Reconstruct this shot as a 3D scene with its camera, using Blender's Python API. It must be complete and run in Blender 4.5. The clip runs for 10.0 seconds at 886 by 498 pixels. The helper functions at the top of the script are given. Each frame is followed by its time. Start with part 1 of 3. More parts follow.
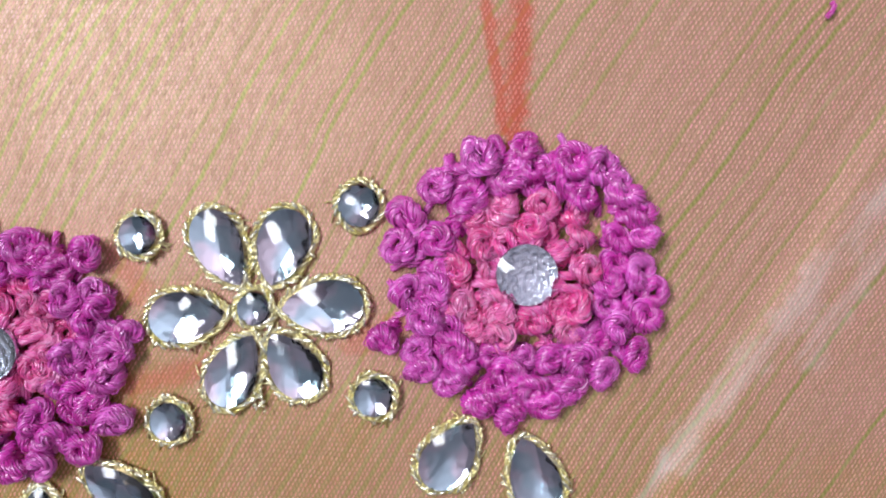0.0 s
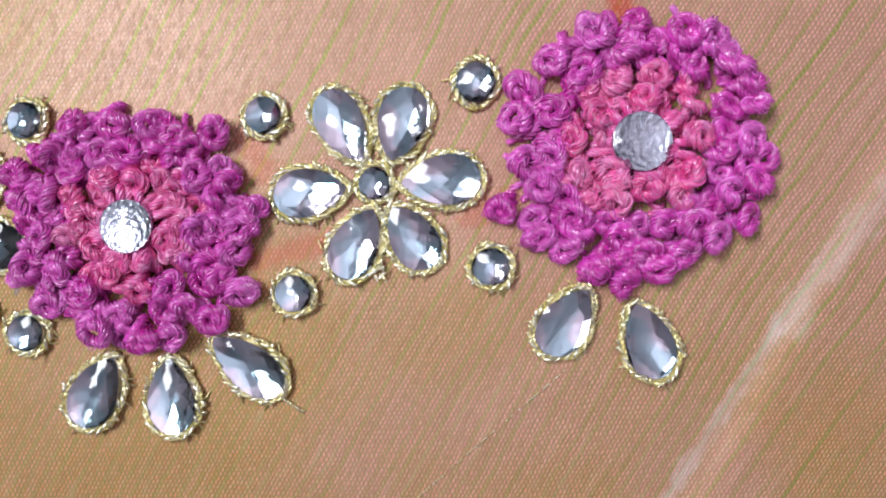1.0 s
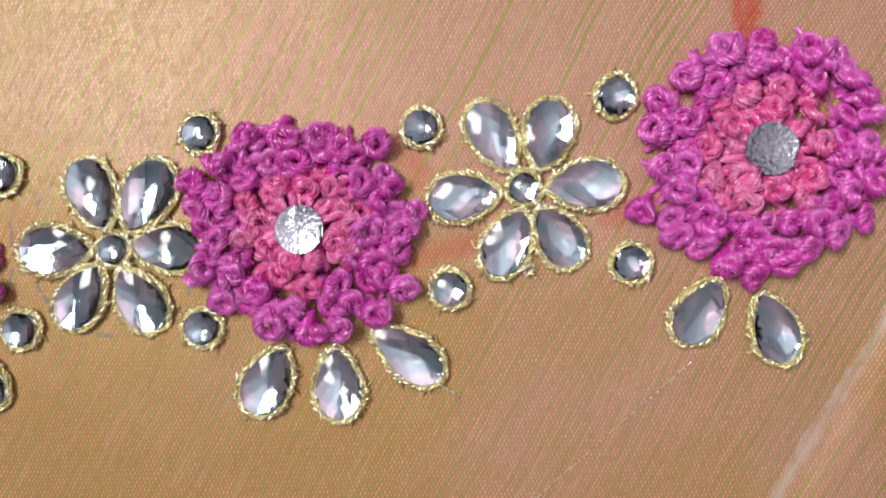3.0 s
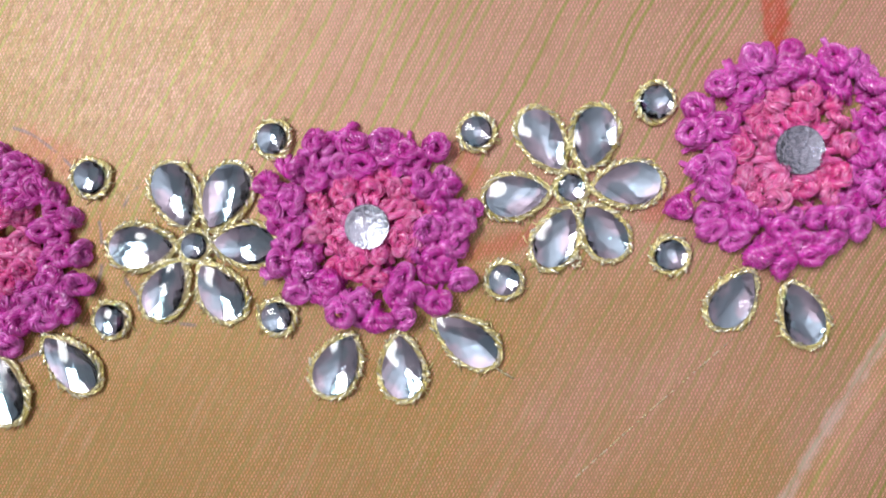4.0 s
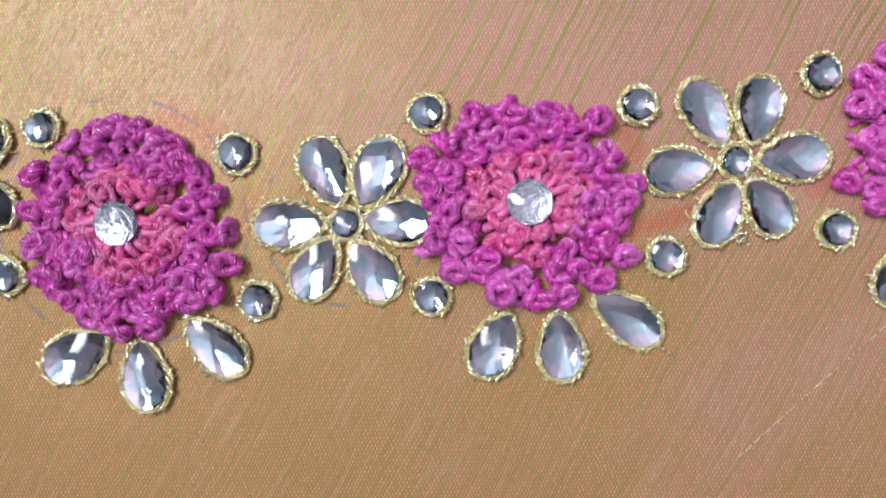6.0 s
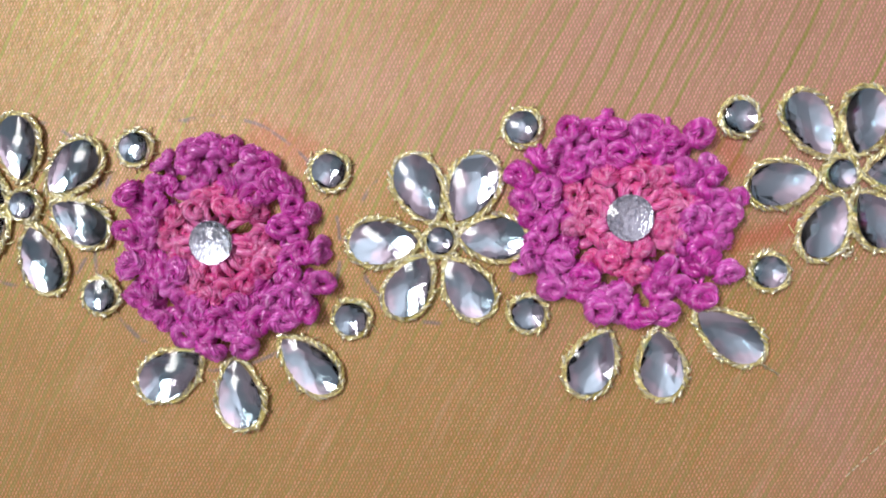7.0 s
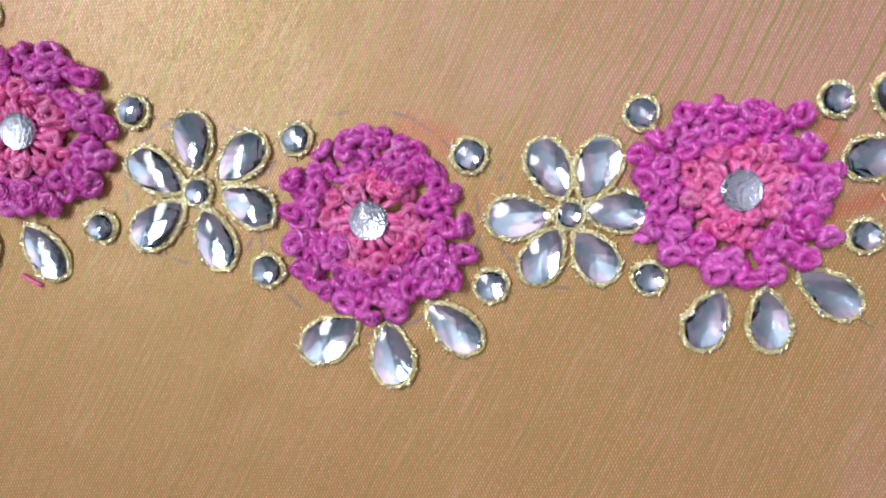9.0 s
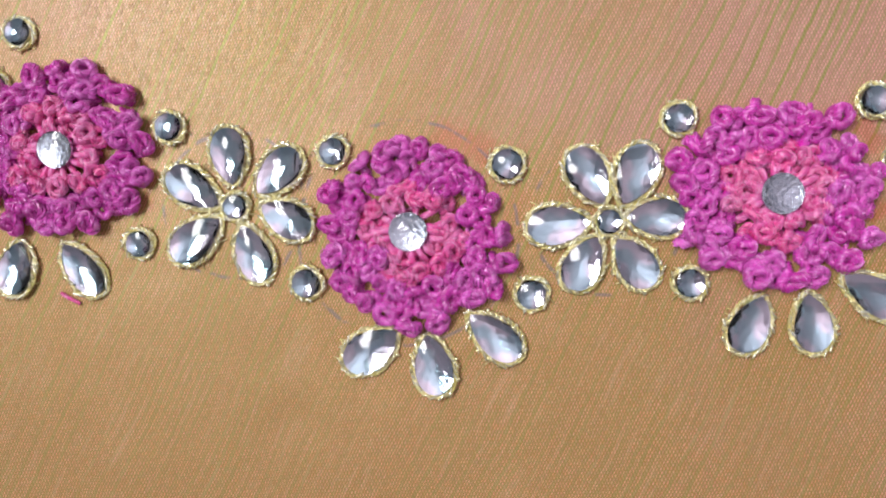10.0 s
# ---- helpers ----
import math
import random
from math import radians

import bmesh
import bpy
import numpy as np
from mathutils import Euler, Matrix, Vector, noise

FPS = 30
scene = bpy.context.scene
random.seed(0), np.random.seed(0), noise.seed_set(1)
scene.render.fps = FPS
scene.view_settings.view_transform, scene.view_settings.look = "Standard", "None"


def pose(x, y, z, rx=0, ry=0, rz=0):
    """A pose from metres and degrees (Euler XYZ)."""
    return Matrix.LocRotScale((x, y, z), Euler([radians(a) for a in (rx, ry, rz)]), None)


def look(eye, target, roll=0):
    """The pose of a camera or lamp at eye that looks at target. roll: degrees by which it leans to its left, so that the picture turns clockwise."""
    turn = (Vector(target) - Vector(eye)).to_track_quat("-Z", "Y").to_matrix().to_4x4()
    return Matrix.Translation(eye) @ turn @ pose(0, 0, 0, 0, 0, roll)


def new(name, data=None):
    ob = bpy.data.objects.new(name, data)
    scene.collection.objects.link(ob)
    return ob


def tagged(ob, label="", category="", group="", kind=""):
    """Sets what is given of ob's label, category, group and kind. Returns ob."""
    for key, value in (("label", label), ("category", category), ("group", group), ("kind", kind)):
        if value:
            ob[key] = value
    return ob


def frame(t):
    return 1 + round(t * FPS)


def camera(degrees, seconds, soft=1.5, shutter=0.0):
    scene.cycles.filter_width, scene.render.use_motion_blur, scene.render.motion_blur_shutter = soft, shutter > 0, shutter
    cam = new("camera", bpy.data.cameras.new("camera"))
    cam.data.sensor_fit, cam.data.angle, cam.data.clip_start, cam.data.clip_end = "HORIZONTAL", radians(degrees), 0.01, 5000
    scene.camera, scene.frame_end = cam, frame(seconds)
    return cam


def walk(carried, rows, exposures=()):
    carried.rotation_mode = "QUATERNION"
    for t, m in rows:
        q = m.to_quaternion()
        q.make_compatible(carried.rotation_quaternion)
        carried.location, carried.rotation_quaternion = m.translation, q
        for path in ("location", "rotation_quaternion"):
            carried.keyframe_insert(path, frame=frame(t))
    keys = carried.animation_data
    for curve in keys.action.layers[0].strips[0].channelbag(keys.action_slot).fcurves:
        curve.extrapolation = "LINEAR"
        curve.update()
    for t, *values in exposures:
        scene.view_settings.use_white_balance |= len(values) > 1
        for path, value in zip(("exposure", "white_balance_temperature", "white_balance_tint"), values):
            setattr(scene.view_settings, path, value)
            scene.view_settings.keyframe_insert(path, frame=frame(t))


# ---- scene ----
cam = camera(62.0, 10.0, soft=2.1)
PATH = [
    (0, 0.04222, 0.01164, 0.06607, -1.043, 2.386, 1.841),
    (0.5, 0.03965, 0.00473, 0.06728, -0.156, 2.006, 1.753),
    (1, 0.03383, -0.00129, 0.06918, -0.134, 3.828, 1.328),
    (1.5, 0.02968, -0.00270, 0.06903, -0.172, 3.809, 1.222),
    (2, 0.02699, -0.00315, 0.07068, -0.043, 3.489, 1.150),
    (2.5, 0.02413, -0.00149, 0.07455, 0.270, 3.245, 1.327),
    (3, 0.01804, -0.00153, 0.07705, -0.265, 2.728, 0.768),
    (3.2, 0.01647, 0.00004, 0.07897, -1.398, 2.849, 0.608),
    (4.5, 0.00903, -0.00136, 0.08550, -0.939, 3.034, 0.185),
    (5, 0.00338, -0.00148, 0.08419, -0.738, 2.398, 0.000),
    (5.5, -0.00078, -0.00200, 0.08404, -0.872, 2.073, 0.215),
    (6, -0.00718, -0.00301, 0.08316, -1.588, 1.725, 0.043),
    (6.2, -0.01106, -0.00448, 0.08273, -1.699, 1.316, -0.080),
    (7.3, -0.01640, 0.00004, 0.08240, -2.013, 3.905, -0.507),
    (7.5, -0.01771, -0.00054, 0.08387, -2.188, 3.860, -0.466),
    (8, -0.02016, 0.00108, 0.08605, -2.545, 3.911, -0.743),
    (8.5, -0.02518, 0.00025, 0.08983, -2.716, 3.892, -1.173),
    (9, -0.02945, -0.00305, 0.09433, -2.127, 4.347, -1.649),
    (9.5, -0.03352, -0.00365, 0.09384, -1.798, 4.245, -2.363),
    (10, -0.03431, -0.00260, 0.09457, -1.616, 4.402, -2.860),
]
walk(cam, [(t, pose(x, y, z, rx, ry, rz)) for t, x, y, z, rx, ry, rz in PATH],
     exposures=[(0.0, -0.03, 6100, 10), (1.2, -0.05, 6200, 10), (2.3, -0.10, 6900, 10), (3.0, -0.08, 6850, 10), (4.5, -0.02, 6250, 10), (6.0, -0.02, 6150, 10), (7.5, -0.08, 6700, 10), (8.5, 0.01, 6150, 10), (9.2, 0.05, 6150, 10), (10.0, 0.03, 6450, 10)])

# ---- light: a bright window beside the table, sky behind it ----
MM = 0.001
WINDOW = (-0.62, 0.42, 1.25)      # centre of the opening in the west wall
WIN_W, WIN_H = 0.74, 0.68
world = bpy.data.worlds.new("world")
scene.world = world
world.use_nodes = True
sky = world.node_tree.nodes.new("ShaderNodeTexSky")
sky.sky_type = "NISHITA"
sky.sun_disc = False
sky.sun_elevation, sky.sun_rotation = radians(50), radians(300)
back = world.node_tree.nodes["Background"]
world.node_tree.links.new(sky.outputs[0], back.inputs[0])
back.inputs[1].default_value = 0.12
lamp_data = bpy.data.lights.new("window_light", "AREA")
lamp_data.shape, lamp_data.size, lamp_data.size_y = "RECTANGLE", WIN_W, WIN_H
lamp_data.energy, lamp_data.color = 37.6, (0.98, 0.985, 1.0)
lamp = new("window_light", lamp_data)
lamp.matrix_world = look((WINDOW[0] - 0.02, WINDOW[1], WINDOW[2]), (WINDOW[0] + 1, WINDOW[1], WINDOW[2] - 0.0))
scene.view_settings.exposure = 0.0


# ---- materials ----
class Nodes:
    """A node material with short calls for its nodes."""

    def __init__(self, name):
        self.mat = bpy.data.materials.new(name)
        self.mat.use_nodes = True
        self.tree = self.mat.node_tree
        self.bsdf = self.tree.nodes["Principled BSDF"]
        self.coords = self.tree.nodes.new("ShaderNodeTexCoord").outputs["Object"]

    def put(self, value, socket):
        if isinstance(value, bpy.types.NodeSocket):
            self.tree.links.new(value, socket)
        else:
            socket.default_value = value

    def set(self, **values):
        for key, value in values.items():
            self.put(value, self.bsdf.inputs[key.replace("_", " ")])
        return self

    def math(self, op, a, b=0.0, c=0.0, clamp=False):
        node = self.tree.nodes.new("ShaderNodeMath")
        node.operation, node.use_clamp = op, clamp
        for value, socket in zip((a, b, c), node.inputs):
            self.put(value, socket)
        return node.outputs[0]

    def vector(self, op, a, b=(0, 0, 0)):
        node = self.tree.nodes.new("ShaderNodeVectorMath")
        node.operation = op
        self.put(a, node.inputs[0])
        if op == "SCALE":
            self.put(b, node.inputs["Scale"])
        else:
            self.put(b, node.inputs[1])
        return node.outputs["Value"] if op in ("DOT_PRODUCT", "LENGTH", "DISTANCE") else node.outputs[0]

    def xyz(self, vector):
        node = self.tree.nodes.new("ShaderNodeSeparateXYZ")
        self.put(vector, node.inputs[0])
        return node.outputs

    def combine(self, x, y, z=0.0):
        node = self.tree.nodes.new("ShaderNodeCombineXYZ")
        for value, socket in zip((x, y, z), node.inputs):
            self.put(value, socket)
        return node.outputs[0]

    def noise(self, scale, detail=2.0, rough=0.5, at=None, color=False):
        node = self.tree.nodes.new("ShaderNodeTexNoise")
        self.put(self.coords if at is None else at, node.inputs["Vector"])
        node.inputs["Scale"].default_value, node.inputs["Detail"].default_value = scale, detail
        node.inputs["Roughness"].default_value = rough
        return node.outputs["Color" if color else "Fac"]

    def ramp(self, value, low, high, to_low=0.0, to_high=1.0):
        node = self.tree.nodes.new("ShaderNodeMapRange")
        node.interpolation_type = "SMOOTHSTEP"
        for v, socket in zip((value, low, high, to_low, to_high), node.inputs):
            self.put(v, socket)
        return node.outputs[0]

    def mix(self, factor, a, b, how="MIX"):
        node = self.tree.nodes.new("ShaderNodeMix")
        node.data_type, node.blend_type = "RGBA", how
        self.put(factor, node.inputs[0])
        for value, socket in ((a, node.inputs[6]), (b, node.inputs[7])):
            self.put((*value, 1.0) if isinstance(value, tuple) else value, socket)
        return node.outputs[2]

    def bump(self, height, distance, strength=1.0):
        node = self.tree.nodes.new("ShaderNodeBump")
        node.inputs["Strength"].default_value, node.inputs["Distance"].default_value = strength, distance
        self.put(height, node.inputs["Height"])
        self.put(node.outputs[0], self.bsdf.inputs["Normal"])

    def random(self):
        return self.tree.nodes.new("ShaderNodeObjectInfo").outputs["Random"]

    def island(self):
        return self.tree.nodes.new("ShaderNodeNewGeometry").outputs["Random Per Island"]


def thread_material(name, colour, light, dark):
    """Shiny stranded cotton: fine fibres along the plies, each ply and each knot a little different."""
    m = Nodes(name)
    fibre = m.noise(5200, 3, 0.6)
    cloudy = m.noise(420, 2)
    tone = m.mix(m.ramp(cloudy, 0.3, 0.7), dark, colour)
    ply = m.island()
    tone = m.mix(m.ramp(ply, 0.0, 0.4, 0.4, 0.0), tone, dark)
    tone = m.mix(m.math("MULTIPLY", m.ramp(ply, 0.35, 1.0, 0.0, 0.55), m.ramp(m.noise(1500, 2), 0.38, 0.62)), tone, light)
    tone = m.mix(m.math("MULTIPLY", m.ramp(m.random(), 0.2, 1.0), 0.25), tone, light)
    m.set(Base_Color=tone, Roughness=m.ramp(fibre, 0.2, 0.8, 0.24, 0.40), Specular_IOR_Level=1.0, Sheen_Weight=0.12, Sheen_Roughness=0.35, Coat_Weight=1.0, Coat_Roughness=0.21, Coat_IOR=1.9)
    m.put((*light, 1.0), m.bsdf.inputs["Sheen Tint"])
    m.bump(fibre, 0.00012, 0.8)
    return m.mat


MAGENTA = thread_material("magenta_thread", (0.98, 0.042, 0.68), (1.0, 0.34, 0.94), (0.64, 0.010, 0.36))
PINK = thread_material("pink_thread", (1.0, 0.15, 0.58), (1.0, 0.54, 0.84), (0.96, 0.035, 0.31))


def glass_material(name, tint, rough):
    m = Nodes(name)
    m.set(Base_Color=(*tint, 1.0), Roughness=rough, IOR=1.5, Transmission_Weight=1.0)
    return m.mat


GLASS = glass_material("cut_glass", (0.95, 0.97, 1.0), 0.015)


def foil_material():
    m = Nodes("silver_foil")
    spots = m.noise(330, 2)
    m.set(Base_Color=m.mix(m.ramp(spots, 0.40, 0.60), (0.58, 0.75, 0.82), (0.95, 0.86, 0.94)), Metallic=1.0, Roughness=m.ramp(m.noise(2500), 0.3, 0.7, 0.04, 0.12))
    return m.mat


FOIL = foil_material()


def crackle_material():
    """Crackled foil under the centre stones."""
    m = Nodes("crackled_foil")
    cell = m.tree.nodes.new("ShaderNodeTexVoronoi")
    cell.inputs["Scale"].default_value = 2100
    m.put(m.coords, cell.inputs["Vector"])
    grain = m.noise(3000, 2)
    m.set(Base_Color=m.mix(m.ramp(grain, 0.3, 0.7), (0.58, 0.62, 0.72), (0.80, 0.80, 0.88)), Metallic=1.0, Roughness=0.26)
    m.bump(cell.outputs["Distance"], 0.00009, 0.5)
    return m.mat


CRACKLE = crackle_material()


def gold_material():
    m = Nodes("gold_thread")
    fibre = m.noise(4500, 2)
    tone = m.mix(m.ramp(m.island(), 0.1, 0.9), (0.98, 0.91, 0.57), (1.0, 0.97, 0.81))
    m.set(Base_Color=tone, Metallic=1.0, Roughness=m.ramp(fibre, 0.3, 0.7, 0.22, 0.42))
    m.bump(fibre, 0.00008, 0.7)
    return m.mat


GOLD = gold_material()


def dull_gold_material():
    """The tarnished core of the couched cord."""
    m = Nodes("dull_gold_thread")
    fibre = m.noise(4000, 2)
    m.set(Base_Color=m.mix(m.ramp(m.noise(900), 0.35, 0.65), (0.76, 0.67, 0.27), (0.98, 0.90, 0.52)), Metallic=0.85, Roughness=m.ramp(fibre, 0.3, 0.7, 0.28, 0.5))
    m.bump(fibre, 0.00008, 0.7)
    return m.mat


DULL_GOLD = dull_gold_material()

WARP = radians(60.7)              # the way of the warp threads on the cloth


def stroke_distance(m, x, y, ax, ay, bx, by):
    """How far a point of the cloth lies from a straight stroke."""
    long2 = (bx - ax) ** 2 + (by - ay) ** 2
    t = m.math("ADD", m.math("MULTIPLY", m.math("SUBTRACT", x, ax), (bx - ax) / long2), m.math("MULTIPLY", m.math("SUBTRACT", y, ay), (by - ay) / long2), clamp=True)
    dx = m.math("SUBTRACT", x, m.math("ADD", m.math("MULTIPLY", t, bx - ax), ax))
    dy = m.math("SUBTRACT", y, m.math("ADD", m.math("MULTIPLY", t, by - ay), ay))
    return m.math("SQRT", m.math("ADD", m.math("MULTIPLY", dx, dx), m.math("MULTIPLY", dy, dy)))


def cloth_material():
    """Shot tissue silk: shiny pink warp columns of small floats over an olive-gold weft, with thin gaps, dye marks and pencil lines."""
    m = Nodes("shot_silk")
    mm = m.vector("SCALE", m.coords, 1000.0)
    drift = m.noise(0.035, 2, 0.5, at=mm, color=True)
    bent = m.vector("ADD", mm, m.vector("SCALE", m.vector("SUBTRACT", drift, (0.5, 0.5, 0.5)), 3.0))
    fine = m.noise(0.7, 2, 0.5, at=mm, color=True)
    bent = m.vector("ADD", bent, m.vector("SCALE", m.vector("SUBTRACT", fine, (0.5, 0.5, 0.5)), 0.30))
    bx, by, _ = m.xyz(bent)
    u = m.vector("DOT_PRODUCT", bent, (math.sin(WARP), -math.cos(WARP), 0))
    # the warp leans over beside the end flower
    splay = m.math("MULTIPLY", m.math("MAXIMUM", m.math("SUBTRACT", bx, 38.0), 0.0), m.math("SUBTRACT", by, 5.0))
    u = m.math("ADD", u, m.math("MULTIPLY", splay, -0.003))
    v = m.vector("DOT_PRODUCT", bent, (math.cos(WARP - 0.1), math.sin(WARP - 0.1), 0))
    # columns of long floats, laid like bricks and slightly slanted
    col = m.math("MULTIPLY", u, 1 / 0.355)
    which = m.math("FLOOR", col)
    inside = m.math("SUBTRACT", m.math("FRACT", col), 0.5)
    shift = m.math("MULTIPLY", m.math("PINGPONG", which, 1.0), 0.5)
    uneven = m.math("MULTIPLY", m.noise(0.6, 2, 0.5, at=mm), 0.9)
    row = m.math("ADD", m.math("ADD", m.math("MULTIPLY", v, 1 / 0.50), uneven), m.math("ADD", shift, m.math("MULTIPLY", inside, 0.5)))
    along = m.math("SUBTRACT", m.math("FRACT", row), 0.5)
    hump = m.math("SUBTRACT", 1.0, m.math("ADD", m.math("MULTIPLY", m.math("MULTIPLY", inside, inside), 5.0), m.math("MULTIPLY", m.math("MULTIPLY", along, along), 2.6)), clamp=True)
    # every third or sixth column is left open and shows the olive weft
    streak = m.noise(1.0, 1, 0.5, at=m.combine(m.math("MULTIPLY", u, 0.8), m.math("MULTIPLY", v, 0.010)))
    patch = m.noise(0.03, 2, 0.5, at=mm)
    close = m.ramp(patch, 0.40, 0.55)
    open3 = m.math("COMPARE", m.math("FLOORED_MODULO", which, 3.0), 1.0, 0.1)
    open6 = m.math("COMPARE", m.math("FLOORED_MODULO", which, 6.0), 1.0, 0.1)
    edge = m.ramp(m.math("ABSOLUTE", inside), 0.30, 0.5, 1.0, 0.25)
    plain = m.math("MAXIMUM", m.ramp(by, -24.0, 8.0, 0.6, 1.0), m.ramp(bx, 35.0, 55.0))
    gap = m.math("MULTIPLY", m.math("MAXIMUM", open6, m.math("MULTIPLY", open3, close)), m.ramp(streak, 0.32, 0.60, 0.15, 1.0))
    gap = m.math("MULTIPLY", m.math("MULTIPLY", gap, edge), plain)
    float_mask = m.math("MULTIPLY", m.ramp(hump, 0.46, 0.80), m.math("SUBTRACT", 1.0, m.math("MULTIPLY", gap, 0.95)))
    grain = m.noise(1.3, 2, 0.6, at=mm)
    each = m.tree.nodes.new("ShaderNodeTexWhiteNoise")
    m.put(m.combine(which, m.math("FLOOR", row)), each.inputs["Vector"])
    # more gold towards one end of the border, more rose towards the other
    blush = m.math("ADD", m.math("MULTIPLY_ADD", m.noise(0.045, 3, 0.55, at=m.vector("ADD", mm, (40.0, 9.0, 0.0))), 0.55, 0.225), m.math("ADD", m.ramp(bx, -80.0, 60.0, -0.14, 0.22), m.ramp(by, -14.0, 16.0, -0.16, 0.10)))
    rosy = m.ramp(blush, 0.38, 0.70)
    pink = m.mix(rosy, (0.88, 0.31, 0.185), (0.93, 0.34, 0.36))
    pink = m.mix(m.math("MULTIPLY", each.outputs["Value"], 0.42), pink, (0.95, 0.64, 0.50))
    pink = m.mix(0.06, pink, each.outputs["Color"])
    shade = m.tree.nodes.new("ShaderNodeTexWhiteNoise")
    m.put(m.combine(m.math("FLOOR", row), which, 7.0), shade.inputs["Vector"])
    pink = m.mix(m.ramp(shade.outputs["Value"], 0.0, 0.5, 0.45, 0.0), pink, (0.40, 0.19, 0.10))
    weft = m.mix(rosy, m.mix(m.ramp(grain, 0.35, 0.65), (0.46, 0.250, 0.062), (0.38, 0.260, 0.066)), (0.53, 0.30, 0.19))
    bars = m.ramp(m.math("ABSOLUTE", along), 0.12, 0.4)
    open_tone = m.mix(bars, (0.40, 0.37, 0.10), (0.25, 0.25, 0.055))
    weft = m.mix(gap, weft, open_tone)
    tone = m.mix(float_mask, weft, pink)
    slub = m.noise(1.0, 2, 0.6, at=m.combine(m.math("MULTIPLY", u, 1.6), m.math("MULTIPLY", v, 0.09)))
    tone = m.mix(m.ramp(slub, 0.30, 0.50, 0.22, 0.0), tone, (0.30, 0.20, 0.055))
    tone = m.mix(m.ramp(slub, 0.54, 0.72, 0.0, 0.20), tone, (0.85, 0.55, 0.42))
    # dye marks: red smudges along short strokes
    x, y, _ = m.xyz(mm)
    ragged = m.noise(0.9, 3, 0.6, at=mm)
    for ax, ay, bx, by, wide, deep in MARKS:
        deep *= 0.68
        far = m.math("ADD", stroke_distance(m, x, y, ax, ay, bx, by), m.math("MULTIPLY", m.math("SUBTRACT", ragged, 0.5), 2.2 * wide))
        here = m.math("MULTIPLY", m.ramp(far, wide * 0.2, wide * 1.35, 1.0, 0.0), deep)
        tone = m.mix(here, tone, m.mix(float_mask, (0.55, 0.07, 0.035), (0.78, 0.13, 0.10)))
    # painted highlight: pale, broken streaks where the crease catches the window light
    for ax, ay, bx, by, wide, deep in CREASE_SHEEN:
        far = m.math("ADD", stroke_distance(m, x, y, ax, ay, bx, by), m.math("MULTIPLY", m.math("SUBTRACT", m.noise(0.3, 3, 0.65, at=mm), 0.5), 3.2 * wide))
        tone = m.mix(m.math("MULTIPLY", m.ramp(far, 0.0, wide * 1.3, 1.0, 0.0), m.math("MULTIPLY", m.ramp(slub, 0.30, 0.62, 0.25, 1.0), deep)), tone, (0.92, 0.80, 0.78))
    # faint, broken pencil circles of the drawn pattern
    broken = m.ramp(m.noise(0.35, 2, 0.6, at=mm), 0.47, 0.58)
    for cx, cy, radius in RINGS:
        dx, dy = m.math("SUBTRACT", x, cx), m.math("SUBTRACT", y, cy)
        far = m.math("SQRT", m.math("ADD", m.math("MULTIPLY", dx, dx), m.math("MULTIPLY", dy, dy)))
        far = m.math("ADD", far, m.math("MULTIPLY", m.math("SUBTRACT", drift_value(m, mm), 0.5), 2.2))
        off = m.math("ABSOLUTE", m.math("SUBTRACT", far, radius))
        line = m.math("MULTIPLY", m.math("MULTIPLY", m.ramp(off, 0.10, 0.34, 1.0, 0.0), broken), 0.6)
        tone = m.mix(line, tone, (0.16, 0.14, 0.22))
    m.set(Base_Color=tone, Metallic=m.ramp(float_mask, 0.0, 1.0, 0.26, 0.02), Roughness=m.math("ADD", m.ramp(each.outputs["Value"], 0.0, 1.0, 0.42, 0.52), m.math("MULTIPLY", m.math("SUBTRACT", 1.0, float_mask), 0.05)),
          IOR=1.6, Specular_IOR_Level=m.ramp(float_mask, 0.0, 1.0, 0.45, 0.85), Specular_Tint=(0.92, 1.0, 0.66, 1.0), Sheen_Weight=0.06, Sheen_Roughness=0.35,
          Coat_Weight=m.math("MULTIPLY_ADD", float_mask, m.ramp(shade.outputs["Value"], 0.0, 1.0, 0.05, 0.95), 0.13), Coat_Roughness=0.37, Coat_IOR=1.6)
    m.put((1.0, 0.97, 0.90, 1.0), m.bsdf.inputs["Coat Tint"])
    m.put((1.0, 0.88, 0.85, 1.0), m.bsdf.inputs["Sheen Tint"])
    lift = m.math("MULTIPLY", hump, m.ramp(each.outputs["Value"], 0.0, 1.0, 0.8, 1.2))
    m.bump(m.math("ADD", m.math("MULTIPLY", lift, float_mask), m.math("MULTIPLY", grain, 0.2)), 0.00010, 0.8)
    return m.mat


def drift_value(m, at):
    return m.noise(0.12, 2, 0.5, at=at)


# red dye strokes (ends and half width in mm, strength) and pencil circles (centre, radius)
MARKS = [(44.7, 21.0, 41.7, 37.5, 0.65, 1.1), (45.6, 19.0, 46.2, 37.5, 1.1, 1.15), (45.4, 19.0, 44.7, 31.0, 1.4, 0.5), (35.2, 3.2, 31.8, 1.5, 1.3, 0.6), (11.0, -3.2, 18.2, -1.0, 1.3, 0.7), (10.5, 8.6, 11.6, 5.6, 1.7, 0.6),
         (-40.5, 9.6, -36.0, 7.4, 2.3, 0.55), (-80.6, 8.6, -80.4, 2.6, 1.2, 0.4), (-32.9, -1.2, -31.4, 1.2, 1.3, 0.22)]
